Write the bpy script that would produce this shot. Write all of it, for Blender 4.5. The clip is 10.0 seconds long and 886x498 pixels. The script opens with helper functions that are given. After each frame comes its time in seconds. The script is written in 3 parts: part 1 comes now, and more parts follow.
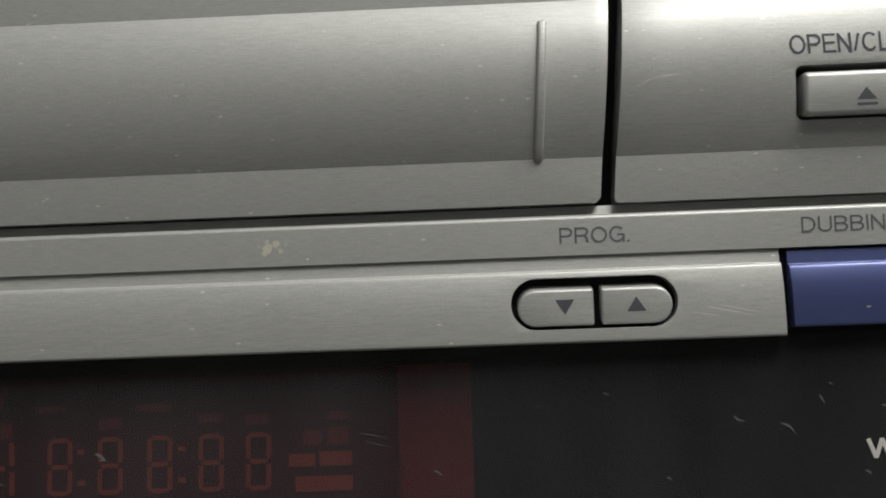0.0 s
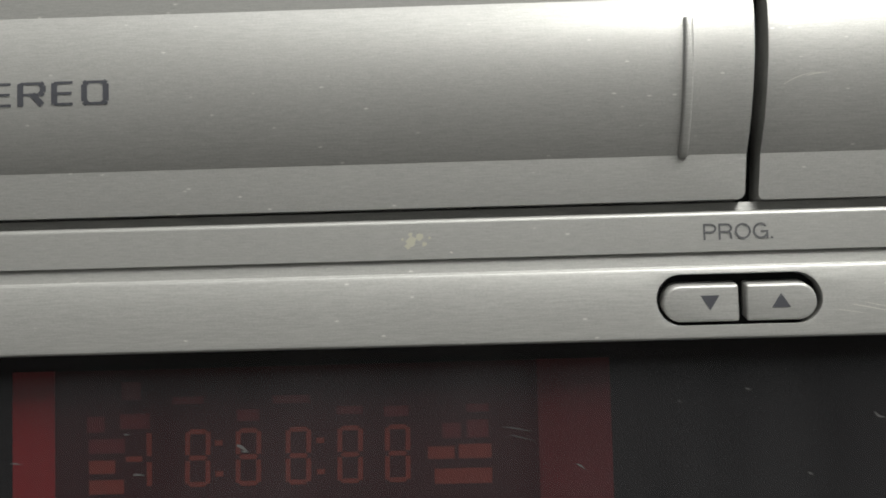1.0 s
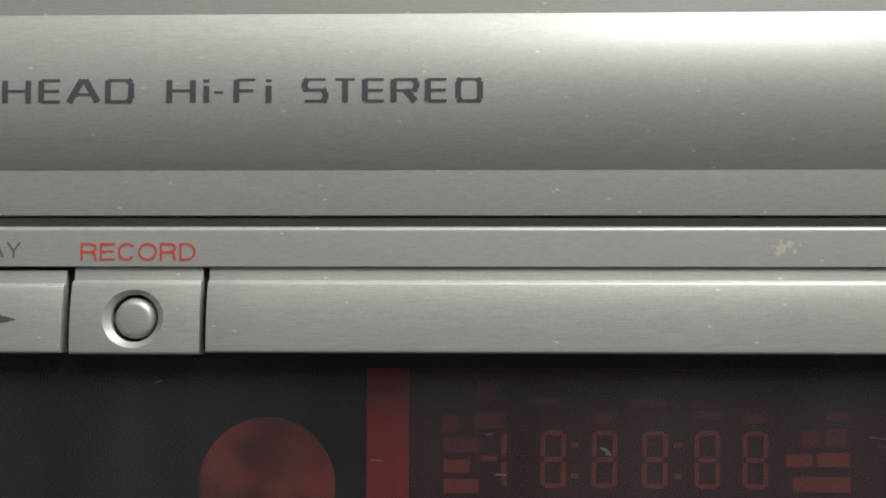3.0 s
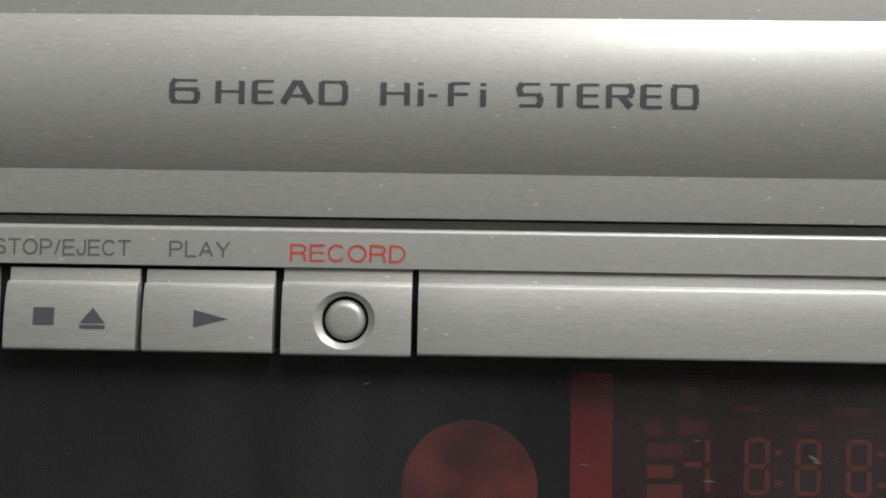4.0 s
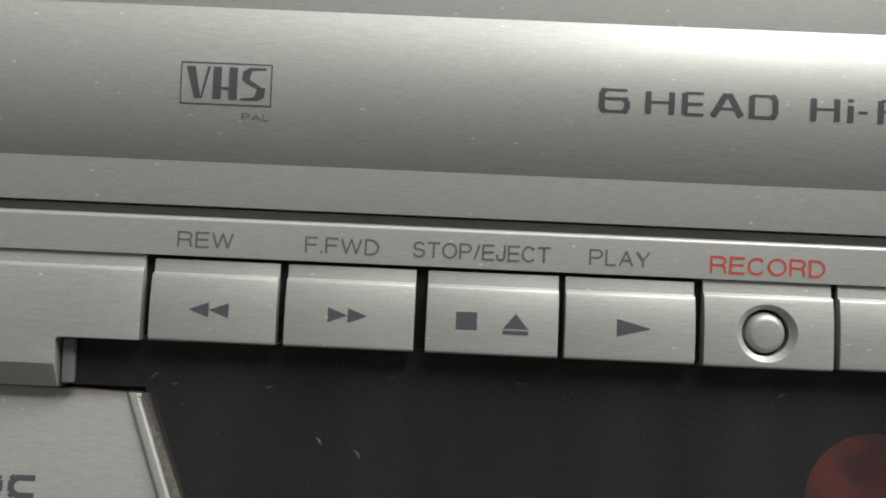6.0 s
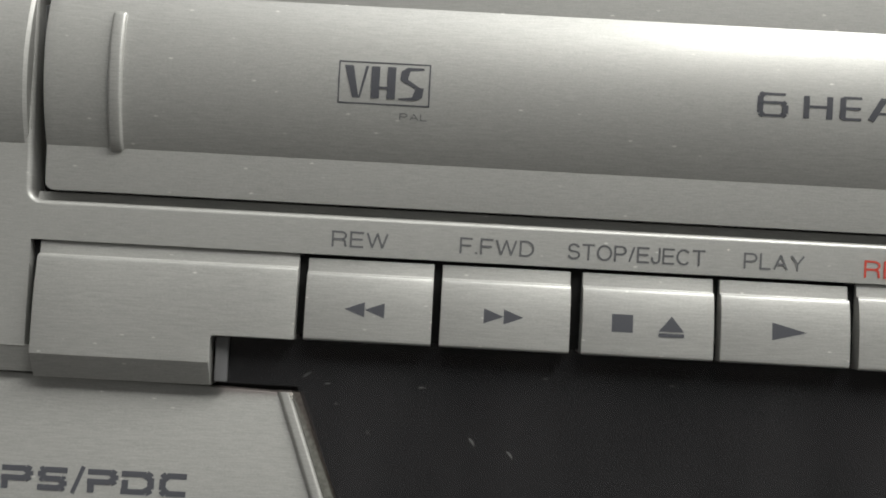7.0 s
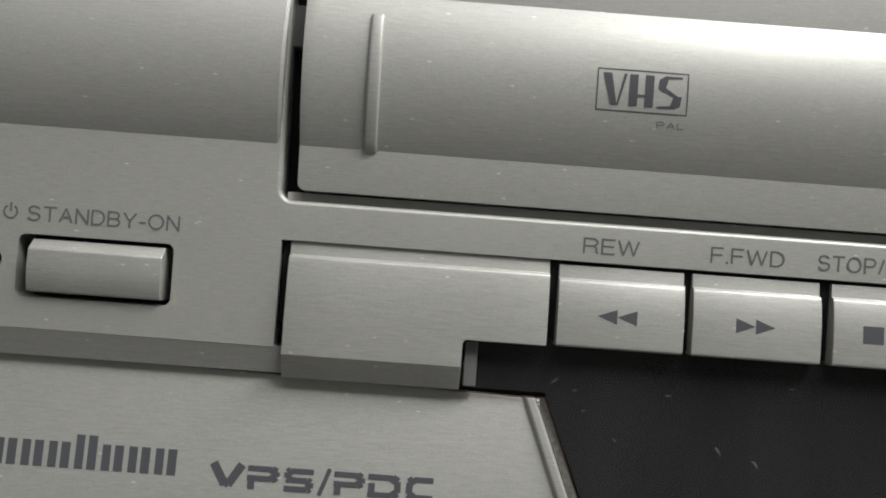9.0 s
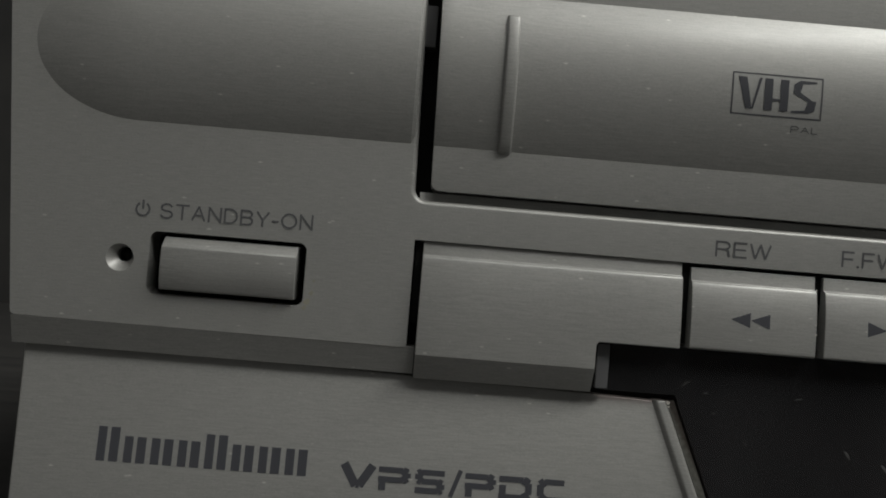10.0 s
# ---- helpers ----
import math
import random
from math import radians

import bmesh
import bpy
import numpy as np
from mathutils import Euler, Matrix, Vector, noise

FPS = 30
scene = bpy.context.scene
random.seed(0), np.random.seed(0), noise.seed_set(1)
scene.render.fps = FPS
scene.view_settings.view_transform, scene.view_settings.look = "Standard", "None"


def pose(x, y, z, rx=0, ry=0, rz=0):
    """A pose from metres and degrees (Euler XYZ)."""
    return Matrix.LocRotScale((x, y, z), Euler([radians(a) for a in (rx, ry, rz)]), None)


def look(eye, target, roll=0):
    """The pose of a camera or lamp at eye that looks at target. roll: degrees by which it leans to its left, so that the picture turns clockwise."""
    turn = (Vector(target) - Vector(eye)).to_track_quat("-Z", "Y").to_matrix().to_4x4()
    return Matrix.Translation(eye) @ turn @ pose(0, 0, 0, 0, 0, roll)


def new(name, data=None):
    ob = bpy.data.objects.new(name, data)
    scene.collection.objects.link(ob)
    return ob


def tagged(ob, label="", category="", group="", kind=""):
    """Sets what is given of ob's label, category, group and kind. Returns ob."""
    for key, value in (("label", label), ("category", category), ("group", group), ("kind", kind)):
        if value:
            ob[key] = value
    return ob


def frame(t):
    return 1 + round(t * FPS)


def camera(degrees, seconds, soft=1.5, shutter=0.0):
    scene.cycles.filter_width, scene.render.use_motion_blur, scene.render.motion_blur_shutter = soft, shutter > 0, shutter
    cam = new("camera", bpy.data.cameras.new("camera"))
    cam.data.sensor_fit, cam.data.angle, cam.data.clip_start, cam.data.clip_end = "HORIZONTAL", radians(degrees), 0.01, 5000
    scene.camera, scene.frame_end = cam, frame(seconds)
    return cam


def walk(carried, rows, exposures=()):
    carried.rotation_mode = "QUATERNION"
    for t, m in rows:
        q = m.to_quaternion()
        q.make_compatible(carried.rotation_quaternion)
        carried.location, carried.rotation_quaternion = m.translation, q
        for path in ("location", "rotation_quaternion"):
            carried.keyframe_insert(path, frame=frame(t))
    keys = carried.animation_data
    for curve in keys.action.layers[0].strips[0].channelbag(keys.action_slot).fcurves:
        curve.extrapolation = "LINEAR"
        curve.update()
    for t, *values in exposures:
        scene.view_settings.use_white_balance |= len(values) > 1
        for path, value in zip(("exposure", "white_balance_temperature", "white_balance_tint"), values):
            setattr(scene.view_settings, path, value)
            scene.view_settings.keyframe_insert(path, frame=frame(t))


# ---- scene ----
cam = camera(48.0, 10.0, soft=1.9)
# seconds, eye x, y, z, yaw, pitch, lean
PATH = [
    (0.0, 0.06016, -0.10993, 0.03959, 1.902, 4.096, -2.058),
    (0.5, 0.05096, -0.11041, 0.03996, 1.163, 3.723, -1.779),
    (1.0, 0.04242, -0.11067, 0.04089, 1.005, 3.323, -1.529),
    (1.5, 0.03245, -0.11090, 0.04071, 0.606, 3.518, -1.182),
    (2.0, 0.02202, -0.11112, 0.04103, 0.292, 3.470, -0.809),
    (2.5, 0.01211, -0.11095, 0.04159, 0.792, 3.257, -0.437),
    (4.0, -0.02144, -0.11176, 0.04391, 1.419, 2.364, 0.956),
    (4.5, -0.03448, -0.11244, 0.04466, 1.178, 1.871, 1.399),
    (5.0, -0.04646, -0.11307, 0.04520, 1.385, 1.646, 1.800),
    (5.5, -0.05855, -0.11339, 0.04508, 0.794, 1.717, 2.072),
    (6.0, -0.07072, -0.11330, 0.04506, 0.576, 1.613, 2.553),
    (7.5, -0.09631, -0.11336, 0.04473, -0.153, 1.248, 3.223),
    (8.0, -0.10237, -0.11313, 0.04430, -0.020, 1.330, 3.517),
    (8.5, -0.10997, -0.11312, 0.04423, -0.322, 1.253, 3.895),
    (9.0, -0.11937, -0.11311, 0.04398, -0.640, 1.256, 4.215),
    (9.5, -0.12793, -0.11290, 0.04312, -1.010, 1.559, 4.484),
    (10.0, -0.13592, -0.11263, 0.04194, -1.389, 1.766, 4.718),
]
EXPOSURES = [(0.0, -0.45), (0.1, -0.25), (0.3, 0.0), (2.6, 0.0), (5.0, 0.04), (9.3, 0.0), (9.4, -0.02), (9.6, -0.15), (9.8, -0.60), (10.0, -1.32)]
walk(cam, [(t, pose(x, y, z, 90 + pitch, 0, yaw) @ pose(0, 0, 0, 0, 0, lean)) for t, x, y, z, yaw, pitch, lean in PATH], EXPOSURES)

# ---- light ----
world = bpy.data.worlds.new("room_air")
scene.world = world
world.use_nodes = True
world.node_tree.nodes["Background"].inputs[0].default_value = (0.9, 0.95, 1.0, 1)
world.node_tree.nodes["Background"].inputs[1].default_value = 0.022


def area_lamp(name, eye, target, size, depth, watts, colour):
    data = bpy.data.lights.new(name, "AREA")
    data.shape, data.size, data.size_y, data.energy, data.color = "RECTANGLE", size, depth, watts, colour
    ob = new(name, data)
    ob.matrix_world = look(eye, target)
    return ob


area_lamp("desk_lamp_light", (0.80, -0.52, 1.35), (-0.02, 0, 0.045), 1.7, 0.15, 47.5, (1.0, 1.0, 0.95))
# unseen overhead fill, added only to lift the shaded parts of the front
area_lamp("soft_fill_light", (-0.1, -1.45, 2.38), (-0.1, -1.45, 0), 1.2, 1.2, 14, (1.0, 1.0, 0.98))


# ---- materials ----
def material(name, base, metallic=0.0, rough=0.5, spec=0.5):
    m = bpy.data.materials.new(name)
    m.use_nodes = True
    b = m.node_tree.nodes["Principled BSDF"]
    b.inputs["Base Color"].default_value = (*base, 1)
    b.inputs["Metallic"].default_value = metallic
    b.inputs["Roughness"].default_value = rough
    b.inputs["Specular IOR Level"].default_value = spec
    b.inputs["Coat Roughness"].default_value = 0.28
    return m, m.node_tree.nodes, m.node_tree.links, b


def noise_node(nodes, links, scale, size, detail=3.0, rough=0.6):
    co = nodes.new("ShaderNodeTexCoord")
    mp = nodes.new("ShaderNodeMapping")
    mp.inputs["Scale"].default_value = scale
    n = nodes.new("ShaderNodeTexNoise")
    n.inputs["Scale"].default_value = size
    n.inputs["Detail"].default_value = detail
    n.inputs["Roughness"].default_value = rough
    links.new(co.outputs["Object"], mp.inputs["Vector"])
    links.new(mp.outputs["Vector"], n.inputs["Vector"])
    return n


def ramp_node(nodes, links, source, stops):
    r = nodes.new("ShaderNodeValToRGB")
    while len(r.color_ramp.elements) < len(stops):
        r.color_ramp.elements.new(0.5)
    for e, (p, c) in zip(r.color_ramp.elements, stops):
        e.position, e.color = p, (*c, 1)
    links.new(source, r.inputs["Fac"])
    return r


def metal_paint(name, base, metallic, rough, streak=0.14, flake=0.75):
    """Sprayed metallic plastic with faint lengthwise brushing, sparkling flakes and specks of dust."""
    m, nodes, links, b = material(name, base, metallic, rough)
    b.inputs["Coat Weight"].default_value = 0.7
    brushed = noise_node(nodes, links, (1.0, 1.0, 18.0), 520.0, 3.0)
    flakes = noise_node(nodes, links, (1.0, 1.0, 2.0), 4200.0, 2.0)
    wear = noise_node(nodes, links, (1.0, 1.0, 1.6), 45.0, 4.0)
    c = [max(0.0, v * (1 - streak)) for v in base], [min(1.0, v * (1 + streak)) for v in base]
    grain = nodes.new("ShaderNodeMath")
    grain.operation = "MULTIPLY_ADD"
    grain.inputs[1].default_value = 0.55
    halved = nodes.new("ShaderNodeMath")
    halved.operation = "MULTIPLY"
    halved.inputs[1].default_value = 0.45
    links.new(flakes.outputs["Fac"], halved.inputs[0])
    links.new(brushed.outputs["Fac"], grain.inputs[0])
    links.new(halved.outputs[0], grain.inputs[2])
    col = ramp_node(nodes, links, grain.outputs[0], [(0.36, c[0]), (0.64, c[1])])
    # dust specks: rare bright peaks of a fine cell pattern
    co = nodes.new("ShaderNodeTexCoord")
    mp = nodes.new("ShaderNodeMapping")
    mp.inputs["Scale"].default_value = (0.38, 1.0, 1.0)
    cells = nodes.new("ShaderNodeTexVoronoi")
    cells.inputs["Scale"].default_value = 640.0
    links.new(co.outputs["Object"], mp.inputs["Vector"])
    links.new(mp.outputs["Vector"], cells.inputs["Vector"])
    near = ramp_node(nodes, links, cells.outputs["Distance"], [(0.024, (1, 1, 1)), (0.085, (0, 0, 0))])
    pick = nodes.new("ShaderNodeSeparateColor")
    links.new(cells.outputs["Color"], pick.inputs["Color"])
    rare = nodes.new("ShaderNodeMath")
    rare.operation = "GREATER_THAN"
    rare.inputs[1].default_value = 0.15
    links.new(pick.outputs["Red"], rare.inputs[0])
    both = nodes.new("ShaderNodeMath")
    both.operation = "MULTIPLY"
    links.new(near.outputs["Color"], both.inputs[0])
    links.new(rare.outputs[0], both.inputs[1])
    part_of = nodes.new("ShaderNodeMath")
    part_of.operation = "MULTIPLY"
    part_of.inputs[1].default_value = 0.7
    links.new(both.outputs[0], part_of.inputs[0])
    mix = nodes.new("ShaderNodeMix")
    mix.data_type = "RGBA"
    links.new(part_of.outputs[0], mix.inputs["Factor"])
    links.new(col.outputs["Color"], mix.inputs["A"])
    mix.inputs["B"].default_value = (0.88, 0.87, 0.82, 1)
    links.new(mix.outputs["Result"], b.inputs["Base Color"])
    dull = nodes.new("ShaderNodeMapRange")
    dull.inputs["To Min"].default_value, dull.inputs["To Max"].default_value = rough - 0.05, rough + 0.07
    links.new(wear.outputs["Fac"], dull.inputs["Value"])
    links.new(dull.outputs["Result"], b.inputs["Roughness"])
    bump = nodes.new("ShaderNodeBump")
    bump.inputs["Strength"].default_value = flake
    bump.inputs["Distance"].default_value = 0.00002
    links.new(flakes.outputs["Fac"], bump.inputs["Height"])
    bump2 = nodes.new("ShaderNodeBump")
    bump2.inputs["Strength"].default_value = 0.15
    bump2.inputs["Distance"].default_value = 0.00003
    links.new(brushed.outputs["Fac"], bump2.inputs["Height"])
    links.new(bump.outputs["Normal"], bump2.inputs["Normal"])
    links.new(bump2.outputs["Normal"], b.inputs["Normal"])
    return m


SILVER = metal_paint("silver_paint", (0.45, 0.447, 0.430), 0.41, 0.50)
BUTTON_SILVER = metal_paint("button_silver_paint", (0.47, 0.467, 0.45), 0.46, 0.48)
BLUE = metal_paint("blue_paint", (0.075, 0.095, 0.25), 0.55, 0.36, 0.08, 0.3)
INK, *_ = material("grey_ink", (0.085, 0.087, 0.10), 0.0, 0.55, 0.3)
PALE_INK, *_ = material("worn_grey_ink", (0.155, 0.157, 0.164), 0.1, 0.5, 0.3)
RED_INK, *_ = material("red_ink", (0.62, 0.085, 0.06), 0.0, 0.5, 0.3)
BLACK, *_ = material("black_plastic", (0.008, 0.008, 0.008), 0.0, 0.6, 0.2)
CLIP, *_ = material("grey_plastic", (0.16, 0.16, 0.165), 0.0, 0.5)
WHITE_INK, *_ = material("white_ink", (0.75, 0.72, 0.66), 0.0, 0.35)
NICK, *_ = material("window_nick", (0.15, 0.15, 0.145), 0.0, 0.4)
SCUFF, *_ = material("scuffed_plastic", (0.66, 0.65, 0.60), 0.1, 0.45)
GLUE, *_ = material("dried_residue", (0.42, 0.40, 0.32), 0.0, 0.6)
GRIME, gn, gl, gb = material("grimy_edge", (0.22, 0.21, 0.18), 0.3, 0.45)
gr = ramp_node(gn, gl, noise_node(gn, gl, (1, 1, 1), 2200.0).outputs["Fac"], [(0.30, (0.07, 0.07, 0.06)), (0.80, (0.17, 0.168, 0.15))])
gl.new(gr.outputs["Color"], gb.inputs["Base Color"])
CASE, cn, cl, cb = material("case_metal", (0.045, 0.045, 0.048), 0.3, 0.45)
cr = ramp_node(cn, cl, noise_node(cn, cl, (1, 1, 1), 60.0).outputs["Fac"], [(0.3, (0.035, 0.035, 0.037)), (0.7, (0.06, 0.06, 0.064))])
cl.new(cr.outputs["Color"], cb.inputs["Base Color"])
VFD_BAR, *_ = material("display_border", (0.55, 0.05, 0.06), 0.0, 0.6, 0.2)
VFD_GLASS, *_ = material("display_ground", (0.085, 0.010, 0.015), 0.0, 0.6, 0.2)
VFD_SEGMENT, *_ = material("display_segment", (0.42, 0.085, 0.055), 0.0, 0.6, 0.2)
VFD_FAINT, *_ = material("display_faint", (0.24, 0.034, 0.042), 0.0, 0.6, 0.2)
SENSOR, sn, sl, sb = material("sensor_red", (0.5, 0.09, 0.055), 0.0, 0.35, 0.4)
sr = ramp_node(sn, sl, noise_node(sn, sl, (1, 1, 1), 110.0, 2.0).outputs["Fac"], [(0.38, (0.20, 0.04, 0.038)), (0.66, (0.72, 0.15, 0.10))])
sl.new(sr.outputs["Color"], sb.inputs["Base Color"])

PANE, pn, pl, pb = material("smoked_window", (0.05, 0.05, 0.05), 0.0, 0.22, 0.45)
# dust haze, plus upright pale streaks painted in for soft reflections
haze_and_reflection = ramp_node(pn, pl, noise_node(pn, pl, (1.0, 1, 0.22), 75.0, 3.0).outputs["Fac"], [(0.3, (0.046, 0.048, 0.051)), (0.75, (0.088, 0.091, 0.095))])
pl.new(haze_and_reflection.outputs["Color"], pb.inputs["Base Color"])
clear = pn.new("ShaderNodeBsdfTransparent")
clear.inputs["Color"].default_value = (0.92, 0.86, 0.86, 1)
both = pn.new("ShaderNodeMixShader")
both.inputs["Fac"].default_value = 0.72
pl.new(pb.outputs["BSDF"], both.inputs[1])
pl.new(clear.outputs["BSDF"], both.inputs[2])
pl.new(both.outputs["Shader"], pn["Material Output"].inputs["Surface"])

WALL, wn, wl, wb = material("wall_paint", (0.55, 0.54, 0.51), 0.0, 0.8)
wr = ramp_node(wn, wl, noise_node(wn, wl, (1, 1, 1), 3.0).outputs["Fac"], [(0.3, (0.40, 0.40, 0.395)), (0.7, (0.46, 0.46, 0.455))])
wl.new(wr.outputs["Color"], wb.inputs["Base Color"])
WOOD, on, ol, ob_ = material("table_wood", (0.05, 0.05, 0.05), 0.0, 0.5)
orr = ramp_node(on, ol, noise_node(on, ol, (1, 12, 1), 9.0, 5.0).outputs["Fac"], [(0.3, (0.030, 0.030, 0.030)), (0.7, (0.060, 0.058, 0.055))])
ol.new(orr.outputs["Color"], ob_.inputs["Base Color"])


# ---- building in millimetres: x along the front, y into the device, z up ----
def prism(profile, x0, x1):
    """A solid from a closed (y, z) profile, drawn out along x in short lengths."""
    bm = bmesh.new()
    count = max(1, round((x1 - x0) / 6))
    ends = [[bm.verts.new((x0 + (x1 - x0) * k / count, y, z)) for y, z in profile] for k in range(count + 1)]
    n = len(profile)
    for a, b in zip(ends, ends[1:]):
        for i in range(n):
            j = (i + 1) % n
            bm.faces.new((a[i], a[j], b[j], b[i]))
    bm.faces.new(ends[0][::-1])
    bm.faces.new(ends[-1])
    bmesh.ops.recalc_face_normals(bm, faces=bm.faces)
    return bm


def plate(outline, y0, y1):
    """A solid from a closed (x, z) outline between two depths."""
    bm = bmesh.new()
    ends = [[bm.verts.new((x, y, z)) for x, z in outline] for y in (y0, y1)]
    n = len(outline)
    for i in range(n):
        j = (i + 1) % n
        bm.faces.new((ends[0][i], ends[0][j], ends[1][j], ends[1][i]))
    bm.faces.new(ends[0][::-1])
    bm.faces.new(ends[1])
    bmesh.ops.recalc_face_normals(bm, faces=bm.faces)
    return bm


def lathe(cx, cz, rings, seg=48):
    """A solid of rotation round the y direction: rings of (radius, y), capped."""
    bm = bmesh.new()
    loops = [[bm.verts.new((cx + r * math.cos(2 * math.pi * k / seg), y, cz + r * math.sin(2 * math.pi * k / seg))) for k in range(seg)] for r, y in rings]
    for a, b in zip(loops, loops[1:]):
        for k in range(seg):
            j = (k + 1) % seg
            bm.faces.new((a[k], a[j], b[j], b[k]))
    bm.faces.new(loops[0][::-1])
    bm.faces.new(loops[-1])
    bmesh.ops.recalc_face_normals(bm, faces=bm.faces)
    return bm


def rounded(points, seg=7):
    """A closed outline with rounded corners, from (a, b, radius)."""
    out = []
    n = len(points)
    for i, (a, b, r) in enumerate(points):
        p = Vector((a, b))
        if r <= 0:
            out.append((a, b))
            continue
        u = (Vector(points[i - 1][:2]) - p).normalized()
        v = (Vector(points[(i + 1) % n][:2]) - p).normalized()
        half = u.angle(v) / 2
        reach = r / math.tan(half)
        centre = p + (u + v).normalized() * (r / math.sin(half))
        s, e = p + u * reach - centre, p + v * reach - centre
        turn = s.angle_signed(e)
        for k in range(seg + 1):
            c, w = math.cos(-turn * k / seg), math.sin(-turn * k / seg)
            out.append((centre.x + s.x * c - s.y * w, centre.y + s.x * w + s.y * c))
    return out


def box_outline(x0, x1, z0, z1, r=0.0, seg=7):
    return rounded([(x0, z0, r), (x1, z0, r), (x1, z1, r), (x0, z1, r)], seg)


def baked(bm, cuts=(), bevel=0.0, keep=(), angle=40):
    """Applies cutting solids, then rounds the sharp edges. Returns a mesh in millimetres."""
    temp = []

    def lay(b):
        me = bpy.data.meshes.new("raw")
        b.to_mesh(me)
        b.free()
        ob = new("raw", me)
        temp.append(ob)
        return ob

    ob = lay(bm)
    for solids, how in ((cuts, "DIFFERENCE"), (keep, "INTERSECT")):
        for b in solids:
            mod = ob.modifiers.new("cut", "BOOLEAN")
            mod.operation, mod.solver, mod.object = how, "EXACT", lay(b)
    if bevel:
        mod = ob.modifiers.new("round", "BEVEL")
        mod.width, mod.segments, mod.limit_method, mod.angle_limit = bevel, 4, "ANGLE", radians(angle)
    bpy.context.view_layer.update()
    me = bpy.data.meshes.new_from_object(ob.evaluated_get(bpy.context.evaluated_depsgraph_get()))
    for o in temp:
        raw = o.data
        bpy.data.objects.remove(o)
        bpy.data.meshes.remove(raw)
    return me


def part(name, shape, mat, parent, label="", smooth=19, **how):
    """Links a bmesh in millimetres as one mesh object under a thing or a part."""
    me = baked(shape, **how)
    me.name = name
    me.transform(Matrix.Scale(0.001, 4))
    me.materials.clear()
    me.materials.append(mat)
    me.shade_smooth()
    me.set_sharp_from_angle(angle=radians(smooth))
    ob = new(name, me)
    ob.parent = parent
    return tagged(ob, label=label)


BAND_Z, BAND_H, BAND_RISE = 65.9, 8.9, 1.8
BAND_R = (BAND_H ** 2 + BAND_RISE ** 2) / (2 * BAND_RISE)


def band(d):
    """How far the raised band stands out at d millimetres from its middle line."""
    d = min(abs(d), BAND_H)
    return -(math.sqrt(BAND_R ** 2 - d * d) - (BAND_R - BAND_RISE))


def wrap(bm, y):
    """Lays a flat print, in metres, on the curve of the raised band."""
    for k in range(1, 40):
        z = (BAND_Z - BAND_H + 0.45 * k) / 1000
        bmesh.ops.bisect_plane(bm, geom=[*bm.verts, *bm.edges, *bm.faces], plane_co=(0, 0, z), plane_no=(0, 0, 1))
    for v in bm.verts:
        v.co.y += (y + band(v.co.z * 1000 - BAND_Z)) / 1000


def arc(cx, cz, rx, rz, a0, a1, steps=9):
    """Points of part of an oval, in degrees."""
    return [(cx + rx * math.cos(radians(a0 + (a1 - a0) * k / steps)), cz + rz * math.sin(radians(a0 + (a1 - a0) * k / steps))) for k in range(steps + 1)]


